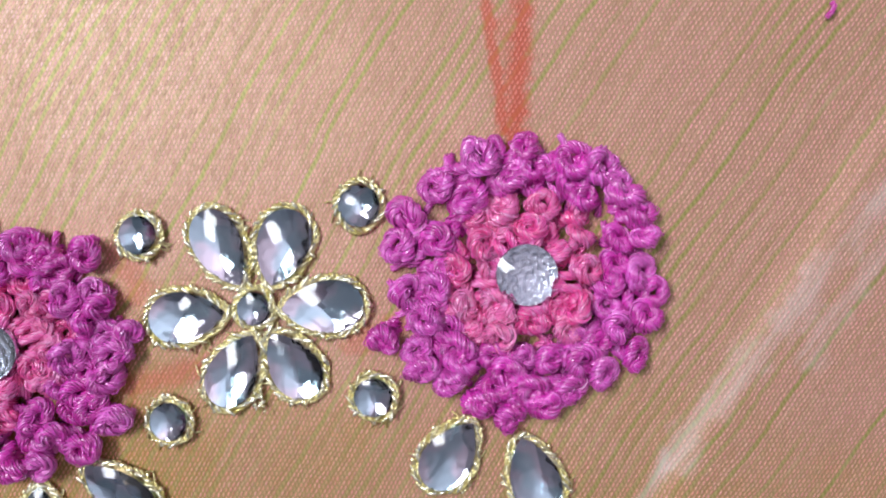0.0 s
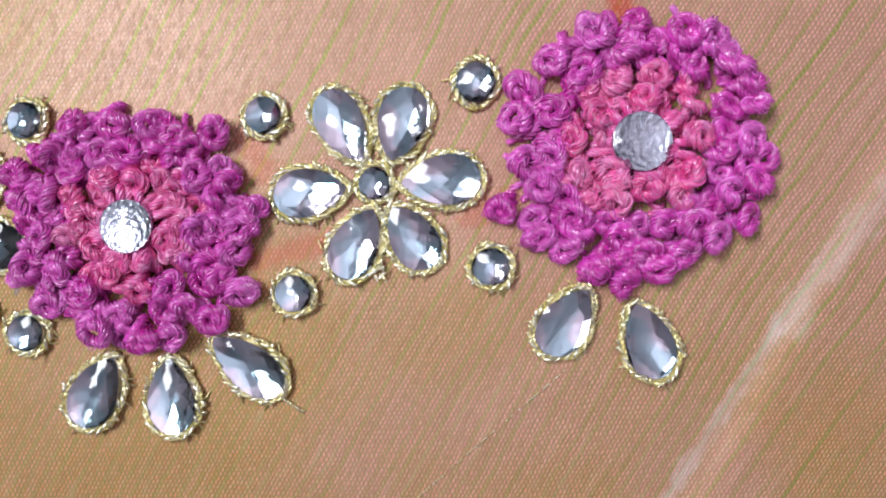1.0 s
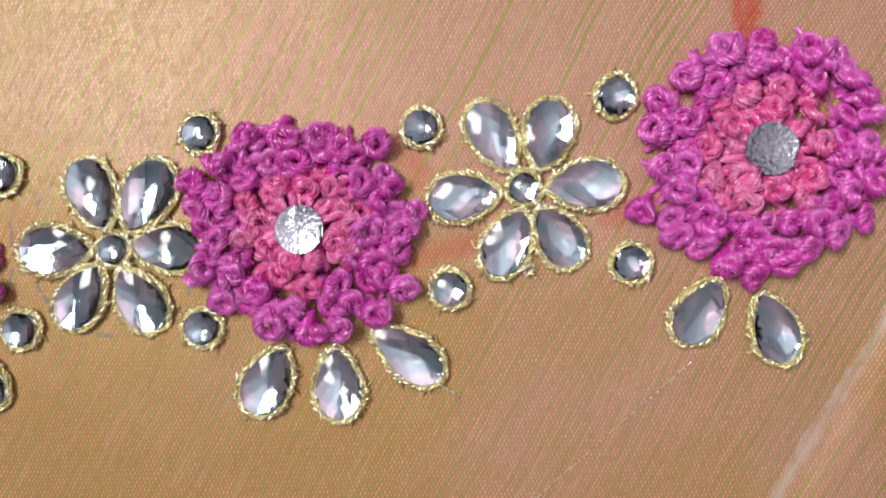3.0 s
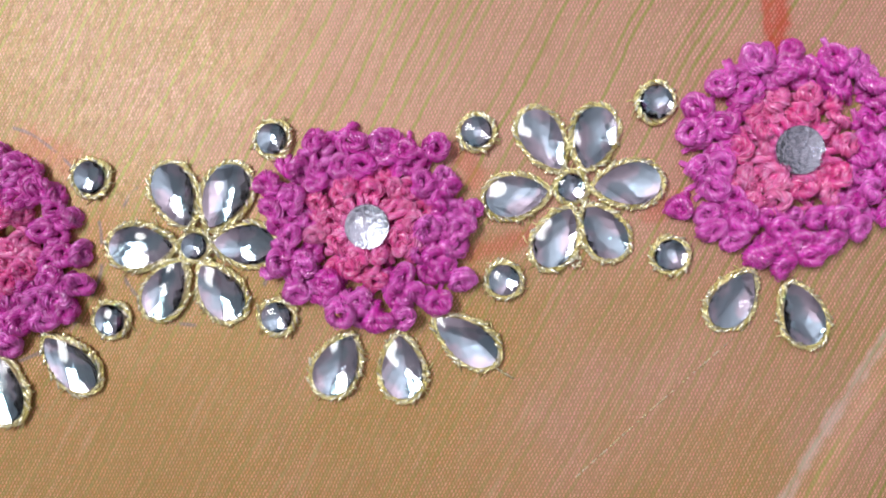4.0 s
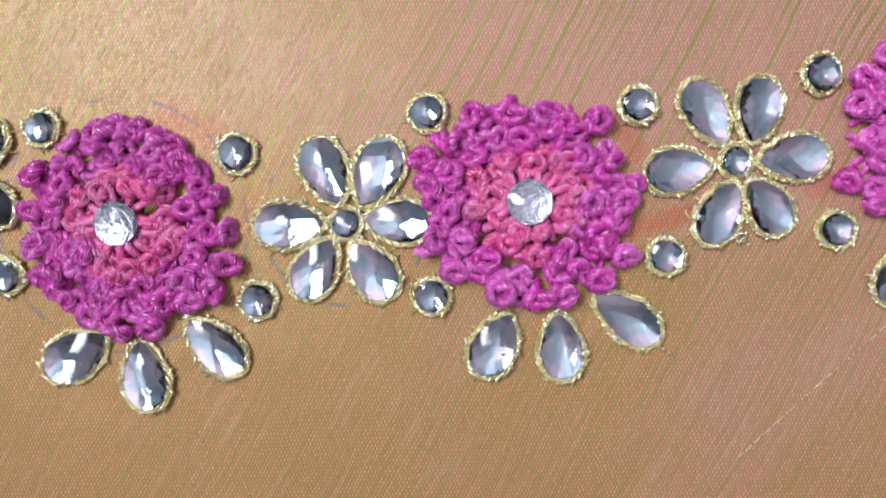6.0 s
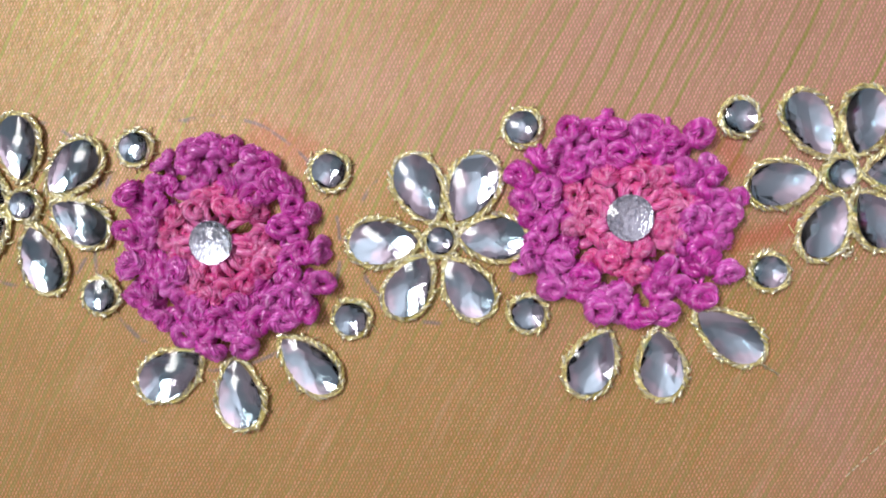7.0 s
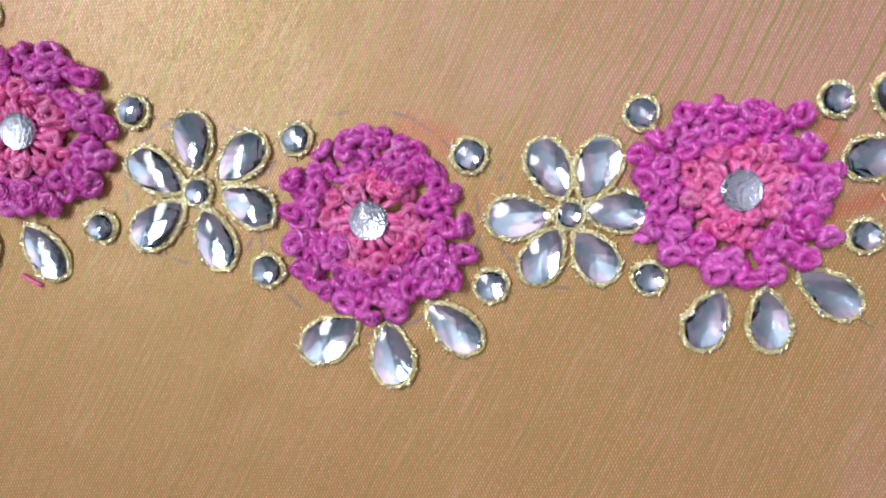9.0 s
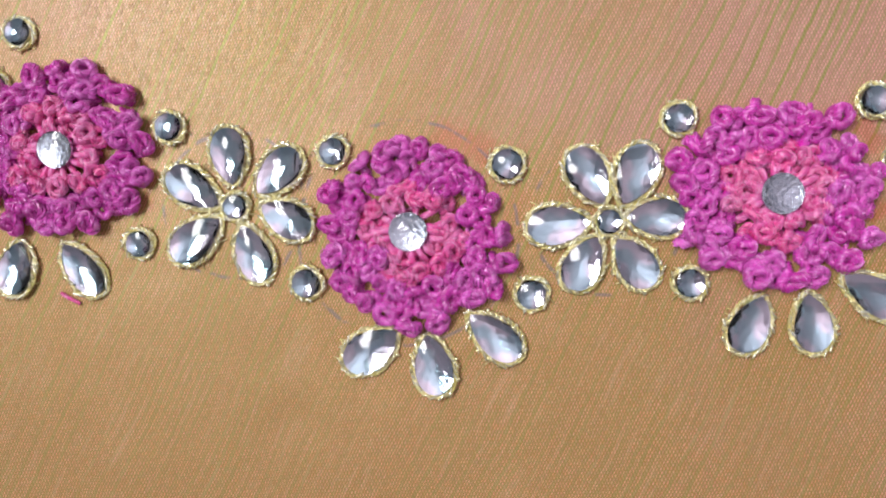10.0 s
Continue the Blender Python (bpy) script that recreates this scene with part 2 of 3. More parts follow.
# strokes of the crease's highlight, put into the cloth colour (same columns)
CREASE_SHEEN = [(46.5, -31.0, 60.0, -8.0, 0.8, 0.42), (60.0, -8.0, 82.0, 22.0, 1.6, 0.34), (72.0, 2.0, 86.0, 24.0, 1.2, 0.24)]
RINGS = [(-46.3, -2.6, 14.3), (-21.0, -2.3, 9.3), (-69.0, 2.0, 9.6)]
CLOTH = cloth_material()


def plain_material(name, colour, other, scale, rough):
    m = Nodes(name)
    cloudy = m.noise(scale, 4, 0.6)
    m.set(Base_Color=m.mix(m.ramp(cloudy, 0.3, 0.7), colour, other), Roughness=rough)
    m.bump(m.noise(scale * 30, 3), 0.0008, 0.3)
    return m.mat


PLASTER = plain_material("pale_blue_plaster", (0.50, 0.54, 0.58), (0.56, 0.59, 0.62), 3, 0.8)
CEILING = plain_material("ceiling_paint", (0.70, 0.62, 0.68), (0.74, 0.66, 0.72), 2, 0.8)
TILE = plain_material("floor_stone", (0.42, 0.39, 0.37), (0.50, 0.46, 0.43), 4, 0.5)
WOOD = plain_material("table_wood", (0.20, 0.11, 0.05), (0.28, 0.16, 0.08), 12, 0.5)
FRAME_PAINT = plain_material("frame_paint", (0.70, 0.70, 0.68), (0.76, 0.76, 0.74), 6, 0.4)


# ---- building helpers ----
class Shape:
    """Vertices and faces of one mesh, in metres; every face names its material slot."""

    def __init__(self):
        self.verts, self.faces, self.slots = [], [], []

    def add(self, verts, faces, slot=0):
        base = len(self.verts)
        self.verts += [tuple(v) for v in verts]
        self.faces += [tuple(base + i for i in f) for f in faces]
        self.slots += [slot] * len(faces)

    def box(self, low, high, slot=0):
        (a, b, c), (d, e, f) = low, high
        self.add([(a, b, c), (d, b, c), (d, e, c), (a, e, c), (a, b, f), (d, b, f), (d, e, f), (a, e, f)],
                 [(3, 2, 1, 0), (4, 5, 6, 7), (0, 1, 5, 4), (1, 2, 6, 5), (2, 3, 7, 6), (3, 0, 4, 7)], slot)
        return self

    def mesh(self, name, materials, smooth=False):
        data = bpy.data.meshes.new(name)
        data.from_pydata(self.verts, [], self.faces)
        for material in materials:
            data.materials.append(material)
        data.polygons.foreach_set("material_index", self.slots)
        data.polygons.foreach_set("use_smooth", [smooth] * len(self.faces))
        data.update()
        return data


def part(name, data, parent, label="", m=None):
    """Links a mesh as one part of a thing."""
    ob = new(name, data)
    ob.parent = parent
    if m is not None:
        ob.matrix_basis = m
    return tagged(ob, label)


def frames_along(points, closed):
    """A right and an up vector at each point of a path, turning as little as possible."""
    count = len(points)
    tangents = []
    for i in range(count):
        a = points[i - 1] if i or closed else points[0]
        b = points[(i + 1) % count] if i < count - 1 or closed else points[-1]
        tangents.append((b - a).normalized())
    side = tangents[0].cross(Vector((0, 0, 1)))
    if side.length < 0.05:
        side = tangents[0].cross(Vector((1, 0, 0)))
    sides = []
    for t in tangents:
        side = (side - t * side.dot(t)).normalized()
        sides.append((side.copy(), t.cross(side)))
    return sides


def tube(shape, points, radius, sides=5, closed=False, slot=0, taper=True):
    """A round strand along the points."""
    axes = frames_along(points, closed)
    verts, faces, n = [], [], len(points)
    for i, (p, (a, b)) in enumerate(zip(points, axes)):
        r = radius * (0.45 if taper and not closed and i in (0, n - 1) else 1.0)
        for k in range(sides):
            w = 2 * math.pi * k / sides
            verts.append(p + (a * math.cos(w) + b * math.sin(w)) * r)
    for i in range(n if closed else n - 1):
        j = (i + 1) % n
        for k in range(sides):
            l = (k + 1) % sides
            faces.append((i * sides + k, i * sides + l, j * sides + l, j * sides + k))
    if not closed:
        faces += [tuple(reversed(range(sides))), tuple((n - 1) * sides + k for k in range(sides))]
    shape.add(verts, faces, slot)


def twisted(shape, points, plies, offset, radius, pitch, closed=False, phase=0.0, sides=5):
    """A cord of several plies twisted round a path; one turn in every pitch metres."""
    axes = frames_along(points, closed)
    lengths = [0.0]
    for a, b in zip(points, points[1:]):
        lengths.append(lengths[-1] + (b - a).length)
    total = lengths[-1] + ((points[0] - points[-1]).length if closed else 0)
    turns = total / pitch
    if closed:
        turns = max(1, round(turns))
    for ply in range(plies):
        line = []
        for p, (a, b), s in zip(points, axes, lengths):
            w = phase + 2 * math.pi * (ply / plies + turns * s / total)
            line.append(p + (a * math.cos(w) + b * math.sin(w)) * offset)
        tube(shape, line, radius, sides, closed)


def smooth_line(controls, steps):
    """A Catmull-Rom line through the controls."""
    pts = [controls[0], *controls, controls[-1]]
    out = []
    for i in range(1, len(pts) - 2):
        p0, p1, p2, p3 = pts[i - 1 : i + 3]
        for k in range(steps):
            t = k / steps
            out.append(0.5 * (2 * p1 + (p2 - p0) * t + (2 * p0 - 5 * p1 + 4 * p2 - p3) * t * t + (3 * p1 - p0 - 3 * p2 + p3) * t**3))
    out.append(pts[-2])
    return out


def bead(shape, centre, along, length, radius, sides=6):
    """A small rounded grain of metal thread."""
    along = along.normalized()
    a = along.cross(Vector((0.13, 0.2, 1))).normalized()
    b = along.cross(a)
    verts, faces = [], []
    rings = ((-0.5, 0.35), (-0.3, 0.85), (0.0, 1.0), (0.3, 0.85), (0.5, 0.35))
    for s, r in rings:
        for k in range(sides):
            w = 2 * math.pi * k / sides
            verts.append(centre + along * (s * length) + (a * math.cos(w) + b * math.sin(w)) * (r * radius))
    for i in range(len(rings) - 1):
        for k in range(sides):
            l = (k + 1) % sides
            faces.append((i * sides + k, i * sides + l, (i + 1) * sides + l, (i + 1) * sides + k))
    faces += [tuple(reversed(range(sides))), tuple((len(rings) - 1) * sides + k for k in range(sides))]
    shape.add(verts, faces)


# ---- the setting: a room with one window, a table ----
FLOOR_Z, CEIL_Z = -0.752, 2.05
X0, X1, Y0, Y1 = WINDOW[0], 2.6, -2.0, 2.2
wy0, wy1 = WINDOW[1] - WIN_W / 2, WINDOW[1] + WIN_W / 2
wz0, wz1 = WINDOW[2] - WIN_H / 2, WINDOW[2] + WIN_H / 2


def structure(name, shape, material, label, category):
    return tagged(new(name, shape.mesh(name, [material])), label, category, kind="structure")


structure("floor", Shape().box((X0, Y0, FLOOR_Z - 0.1), (X1, Y1, FLOOR_Z)), TILE, "plain pale stone floor under the table", "floor")
structure("ceiling", Shape().box((X0, Y0, CEIL_Z), (X1, Y1, CEIL_Z + 0.1)), CEILING, "plain pale painted ceiling above the table", "ceiling")
structure("wall_east", Shape().box((X1, Y0, FLOOR_Z), (X1 + 0.12, Y1, CEIL_Z)), PLASTER, "plain pale blue plaster wall", "wall")
structure("wall_north", Shape().box((X0, Y1, FLOOR_Z), (X1, Y1 + 0.12, CEIL_Z)), PLASTER, "plain pale blue plaster wall", "wall")
structure("wall_south", Shape().box((X0, Y0 - 0.12, FLOOR_Z), (X1, Y0, CEIL_Z)), PLASTER, "plain pale blue plaster wall", "wall")
west = Shape()
west.box((X0 - 0.12, Y0, FLOOR_Z), (X0, wy0, CEIL_Z)).box((X0 - 0.12, wy1, FLOOR_Z), (X0, Y1, CEIL_Z))
west.box((X0 - 0.12, wy0, FLOOR_Z), (X0, wy1, wz0)).box((X0 - 0.12, wy0, wz1), (X0, wy1, CEIL_Z))
structure("wall_west", west, PLASTER, "pale blue plaster wall with a window opening", "wall")
window = tagged(new("window_1"), "pale painted window frame, open to the daylight", "window", kind="structure")
window.location = WINDOW
rim = Shape()
rim.box((-0.09, -WIN_W / 2, -WIN_H / 2), (-0.04, -WIN_W / 2 + 0.04, WIN_H / 2)).box((-0.09, WIN_W / 2 - 0.04, -WIN_H / 2), (-0.04, WIN_W / 2, WIN_H / 2))
rim.box((-0.09, -WIN_W / 2 + 0.04, -WIN_H / 2), (-0.04, WIN_W / 2 - 0.04, -WIN_H / 2 + 0.04)).box((-0.09, -WIN_W / 2 + 0.04, WIN_H / 2 - 0.04), (-0.04, WIN_W / 2 - 0.04, WIN_H / 2))
part("window_frame", rim.mesh("window_frame", [FRAME_PAINT]), window)

table = tagged(new("table"), "plain brown wooden work table under the cloth", "table")
table.location = (0, 0, FLOOR_Z)
TOP = -FLOOR_Z - 0.0006
part("tabletop", Shape().box((-0.45, -0.4, TOP - 0.03), (0.55, 0.4, TOP)).mesh("tabletop", [WOOD]), table)
for lx in (-0.41, 0.51):
    for ly in (-0.36, 0.36):
        part("leg", Shape().box((lx - 0.03, ly - 0.03, 0.0), (lx + 0.03, ly + 0.03, TOP - 0.03)).mesh("leg", [WOOD]), table)

# ---- the cloth ----
FOLD_A, FOLD_B = Vector((75.7, 18.5)), Vector((60.1, -10.1))


def cloth_height(x, y):
    """The cloth's slight waves, puckers and the crease beside the end flower, in mm."""
    z = 0.22 * noise.noise((x / 17, y / 17, 0.3)) + 0.07 * noise.noise((x / 5, y / 5, 4.1))
    way = (FOLD_A - FOLD_B).normalized()
    d = Vector((x, y)) - FOLD_B
    across = d.x * way.y - d.y * way.x + 1.2 * noise.noise((x / 12, y / 12, 8.0))
    z += 0.28 * (1 + math.tanh(across / 0.9)) * math.exp(-max(across, 0.0) / 14)
    return z


def build_cloth():
    xs = np.concatenate([np.linspace(-300, -125, 18)[:-1], np.arange(-125, 100, 0.9), np.linspace(100, 300, 20)])
    ys = np.concatenate([np.linspace(-240, -60, 18)[:-1], np.arange(-60, 55, 0.9), np.linspace(55, 240, 18)])
    shape = Shape()
    nx, ny = len(xs), len(ys)
    verts = [(x * MM, y * MM, cloth_height(x, y) * MM) for y in ys for x in xs]
    faces = [(j * nx + i, j * nx + i + 1, (j + 1) * nx + i + 1, (j + 1) * nx + i) for j in range(ny - 1) for i in range(nx - 1)]
    shape.add(verts, faces)
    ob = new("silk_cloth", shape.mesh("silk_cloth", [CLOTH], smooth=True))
    thick = ob.modifiers.new("thickness", "SOLIDIFY")
    thick.thickness, thick.offset = 0.0002, -1
    return tagged(ob, "pink and olive-gold shot tissue silk spread flat on the table", "fabric")


build_cloth()


# ---- cut stones with gold thread borders ----
def pear(length, width, count, sharp=0.55):
    """The outline of a drop, its point towards +x, counter-clockwise."""
    pts = []
    peak = max(math.sin(a) * math.sin(a / 2) ** sharp for a in np.linspace(0.01, math.pi, 200))
    for k in range(count):
        a = 2 * math.pi * k / count
        y = math.sin(a) * abs(math.sin(a / 2)) ** sharp / peak
        pts.append(Vector((math.cos(a) * length / 2, y * width / 2, 0)))
    return pts


def circle(diameter, count):
    return [Vector((math.cos(2 * math.pi * k / count) * diameter / 2, math.sin(2 * math.pi * k / count) * diameter / 2, 0)) for k in range(count)]


def cut_half(polygon, a, b, c):
    """The part of a flat polygon where a x + b y + c is not below zero."""
    out = []
    for p, q in zip(polygon, polygon[1:] + polygon[:1]):
        side_p, side_q = a * p.x + b * p.y + c, a * q.x + b * q.y + c
        if side_p >= 0:
            out.append(p)
        if side_p * side_q < 0:
            out.append(p + (q - p) * (side_p / (side_p - side_q)))
    return out


def facet_cells(rim, half, depth, step, jitter, tip, rnd, long=1.13, bend=1.6):
    """Splits the outline into the flat facets of a low dome: planes touch it at the points of a diamond lattice.
    half is the outline's half length and width, step the spacing as a share of those."""
    a, b = half[0] * long, half[1] * 1.13
    planes = []
    off_u, off_v = rnd.uniform(-0.15, 0.15) * step, rnd.uniform(-0.15, 0.15) * step
    count = int(1.0 / step) + 2
    for i in range(-count, count + 1):
        for j in range(-count, count + 1):
            u, v = (i + j) * step + off_u, (i - j) * step + off_v
            if math.hypot(u, v) > 1.16:
                continue
            u, v = u + rnd.uniform(-jitter, jitter) * step, v + rnd.uniform(-jitter, jitter) * step
            far = max(math.hypot(u, v), 0.02)
            steep = bend * far ** (bend - 2)
            px, py = -steep * depth * u / a, -steep * depth * v / b
            lean_x, lean_y = rnd.gauss(0, tip), rnd.gauss(0, tip)
            planes.append((px + lean_x, py + lean_y, depth * (1 + (bend - 1) * far**bend) - lean_x * u * a - lean_y * v * b))
    for n, (px, py, pc) in enumerate(planes):
        cell = rim
        for m, (qx, qy, qc) in enumerate(planes):
            if m != n and len(cell) > 2:
                cell = cut_half(cell, qx - px, qy - py, qc - pc)
        if len(cell) > 2:
            yield [Vector((p.x, p.y, px * p.x + py * p.y + pc)) for p in cell]


def cut_stone(outline, half, girdle, height, keel, rnd, step, jitter=0.15):
    """A chequer-cut stone: a low dome of flat diamond facets over a shallow foiled bowl. Slot 0 is glass, slot 1 foil."""
    verts, index, faces, slots = [], {}, [], []

    def face(points, slot):
        ids = []
        for p in points:
            key = (round(p.x, 3), round(p.y, 3), round(p.z, 3))
            if key not in index:
                index[key] = len(verts)
                verts.append(p)
            if index[key] not in ids:
                ids.append(index[key])
        if len(ids) > 2:
            faces.append(tuple(ids))
            slots.append(slot)

    rim = [Vector((p.x, p.y, 0)) for p in outline]
    edges = list(zip(rim, rim[1:] + rim[:1]))
    for cell in facet_cells(rim, half, height, step, jitter, 0.005, rnd, 0.98 if half[0] > 1.1 * half[1] else 1.13):
        top = [p + Vector((0, 0, girdle)) for p in cell]
        face(top, 0)
        # the stone's foiled side below the facets that reach the outline
        for p, q in zip(top, top[1:] + top[:1]):
            mid = (p + q) / 2
            for r, t in edges:
                if abs((t.x - r.x) * (mid.y - r.y) - (t.y - r.y) * (mid.x - r.x)) < 1e-4 and (mid.xy - r.xy).dot(t.xy - r.xy) > 0 and (mid.xy - t.xy).dot(r.xy - t.xy) > 0:
                    face([q, p, Vector((p.x, p.y, girdle - 0.32)), Vector((q.x, q.y, girdle - 0.32))], 1)
                    break
    for cell in facet_cells(rim, half, keel, step * 1.2, jitter * 1.5, 0.032, rnd):
        face([Vector((p.x, p.y, girdle - 0.12 - max(p.z, 0.0))) for p in cell], 1)
    shape = Shape()
    shape.verts, shape.faces, shape.slots = verts, faces, slots
    return shape


def gold_border(outline, rnd, gap=0.27, z=0.52):
    """A twisted gold cord couched round the outline: uneven bright stitches on a duller cord. Works in mm, gives metres."""
    count = len(outline)
    seed = rnd.uniform(0, 50)
    ring, sides = [], []
    for i, p in enumerate(outline):
        t = (outline[(i + 1) % count] - outline[i - 1]).normalized()
        out = Vector((t.y, -t.x, 0))
        wave = 0.20 * noise.noise((p.x * 0.8, p.y * 0.8, seed))
        ring.append((p + out * (gap + wave) + Vector((0, 0, z + 0.22 * noise.noise((p.x * 0.7, p.y * 0.7, seed + 9))))) * MM)
        sides.append((t, out))
    cord, grains = Shape(), Shape()
    for where in (-0.12, 0.16):
        lane = []
        for p, (t, out) in zip(ring, sides):
            wander = 0.16 * noise.noise((p.x * 1100, p.y * 1100, seed + where * 20))
            lane.append(p + out * (where + wander) * MM + Vector((0, 0, (0.16 * noise.noise((p.x * 900, p.y * 900, seed + where * 30)) - 0.08) * MM)))
        twisted(cord, lane, 2, 0.10 * MM, 0.12 * MM, 1.1 * MM, True, rnd.uniform(0, 6))
    length = sum((ring[i] - ring[i - 1]).length for i in range(count))
    # slanting bright turns of the thread, now close, now apart
    at, lean = 0.0, rnd.choice((-1, 1))
    while at < length:
        i = int(at / length * count) % count
        t, out = sides[i]
        full = 0.5 + 0.5 * noise.noise((ring[i].x * 500, ring[i].y * 500, seed + 3))
        way = t + out * (lean * rnd.uniform(0.25, 0.75)) + Vector((0, 0, rnd.uniform(-0.3, 0.3)))
        spot = ring[i] + (out * rnd.uniform(-0.20, 0.24) + Vector((0, 0, rnd.uniform(0.05, 0.24)))) * MM
        bead(grains, spot, way, rnd.uniform(0.8, 1.5) * MM, rnd.uniform(0.10, 0.15 + 0.08 * full) * MM)
        at += rnd.uniform(0.40, 0.75 + 0.75 * (1 - full)) * MM
    # knobs where the thread goes down through the cloth
    for _ in range(max(3, round(length / MM / 3.2))):
        i = rnd.randrange(count)
        t, out = sides[i]
        bead(grains, ring[i] + (out * rnd.uniform(0.15, 0.42) + Vector((0, 0, rnd.uniform(-0.1, 0.1)))) * MM, out + t * rnd.uniform(-0.9, 0.9), rnd.uniform(0.4, 0.7) * MM, rnd.uniform(0.17, 0.27) * MM)
    # short tails lying on the cloth
    for _ in range(rnd.choice((4, 5, 6, 7))):
        i = rnd.randrange(count)
        t, out = sides[i]
        a = ring[i]
        line = [a, a + (out * 0.4 + t * rnd.uniform(-0.3, 0.3) - Vector((0, 0, 0.2))) * MM, a + (out * rnd.uniform(0.6, 1.1) + t * rnd.uniform(-0.6, 0.6) - Vector((0, 0, 0.42))) * MM]
        tube(cord, smooth_line(line, 5), 0.08 * MM, 5)
    return cord, grains


def fine_outline(points, count):
    """count points spread evenly along a closed outline."""
    closed = points + [points[0]]
    lengths = np.concatenate([[0], np.cumsum([(b - a).length for a, b in zip(closed, closed[1:])])])
    xs = np.interp(np.linspace(0, lengths[-1], count, endpoint=False), lengths, [p.x for p in closed])
    ys = np.interp(np.linspace(0, lengths[-1], count, endpoint=False), lengths, [p.y for p in closed])
    return [Vector((x, y, 0)) for x, y in zip(xs, ys)]


def lay_stone(name, outline_coarse, outline_fine, half, step, x, y, turn, size, label, category, group, rnd):
    """One sewn stone: an empty on the cloth with the glass and its gold border."""
    ob = tagged(new(name), label, category, group)
    ob.matrix_basis = pose(x * MM, y * MM, cloth_height(x, y) * MM, rnd.uniform(-3, 3), rnd.uniform(-3, 3), turn)
    glass = cut_stone(outline_coarse, half, 0.80, size * 0.145, size * 0.045, rnd, step)
    glass.verts = [tuple(c * MM for c in v) for v in glass.verts]
    part("stone", glass.mesh("stone", [GLASS, FOIL]), ob, "clear faceted glass with a silver foil back")
    cord, grains = gold_border(outline_fine, rnd)
    part("gold_cord", cord.mesh("gold_cord", [DULL_GOLD], smooth=True), ob, "twisted gold thread border")
    part("gold_stitches", grains.mesh("gold_stitches", [GOLD], smooth=True), ob, "raised pale gold couching stitches")
    return ob


def pear_stone(row, label, group, rnd):
    x, y, turn, length, width = row
    lay_stone("pear_stone", fine_outline(pear(length, width, 80), 28), fine_outline(pear(length, width, 80), 150), (length / 2, width / 2), 0.235, x, y, turn, width, label, "rhinestone", group, rnd)


def round_stone(row, label, group, rnd):
    x, y, size = row
    lay_stone("round_stone", circle(size, 20), fine_outline(circle(size, 60), 100), (size / 2, size / 2), 0.30, x, y, rnd.uniform(0, 90), size, label, "rhinestone", group, rnd)


# places in mm: middle x, y, turn of the point, length, width
PEARS_AB = [
    (19.48, 9.75, -59.88, 7.50, 4.50), (25.07, 9.99, -104.69, 7.11, 4.78), (28.92, 4.87, -174.19, 7.42, 4.72), (16.56, 3.49, 8.43, 7.09, 4.61),
    (21.09, -1.19, 64.13, 7.15, 4.50), (26.29, -0.47, 124.63, 6.71, 4.50),
]
PEARS_BC = [
    (-22.88, 3.34, -66.38, 7.74, 4.83), (-17.12, 3.24, -115.42, 7.91, 5.08), (-14.74, -2.23, 177.20, 7.26, 4.57), (-26.90, -2.63, 1.65, 7.79, 4.83),
    (-23.98, -7.53, 59.26, 7.35, 4.70), (-17.68, -7.71, 125.27, 7.26, 4.70),
]
PEARS_CD = [
    (-69.02, 8.56, -86.37, 7.42, 4.72), (-62.59, 6.08, -138.48, 7.54, 4.72), (-61.84, 0.07, 150.14, 7.24, 4.58), (-66.53, -4.24, 107.18, 7.72, 4.58),
    (-74.01, -2.01, 35.47, 8.09, 4.87), (-74.03, 4.60, -35.05, 8.19, 4.72),
]
DROPS_A = [
    (40.75, -7.95, 58.39, 7.00, 4.50), (48.25, -9.55, 109.37, 7.10, 4.45),
]
DROPS_B = [
    (-3.86, -16.05, 63.11, 7.45, 4.80), (3.55, -16.25, 95.59, 7.25, 4.70), (10.88, -12.95, 143.89, 8.29, 4.44),
]
DROPS_C = [
    (-51.56, -17.43, 32.53, 8.21, 5.15), (-43.70, -19.79, 98.24, 7.89, 4.87), (-35.65, -16.35, 135.91, 8.19, 4.58),
]
DROPS_D = [
    (-99.11, -4.70, 74.85, 7.25, 4.87), (-89.91, -5.22, 123.71, 8.08, 4.29),
]
PEARS_DE = [
    (-102.48, 19.14, -174.37, 7.37, 4.58),
]
ROUNDS_AB = [
    (22.70, 4.45, 3.04), (31.92, 13.95, 3.71), (11.96, 10.72, 3.49), (33.79, -3.09, 3.49),
    (15.21, -6.09, 3.49),
]
ROUNDS_BC = [
    (-20.62, -2.51, 3.05), (-33.00, 5.47, 3.81), (-11.46, 9.93, 3.56), (-30.67, -11.18, 3.68),
    (-10.97, -10.64, 3.56),
]
ROUNDS_CD = [
    (-68.58, 1.92, 3.15), (-76.94, 12.80, 3.58), (-55.28, 8.32, 3.43), (-81.85, -2.29, 3.43),
    (-59.67, -8.47, 3.72), (-96.77, 26.56, 3.58),
]

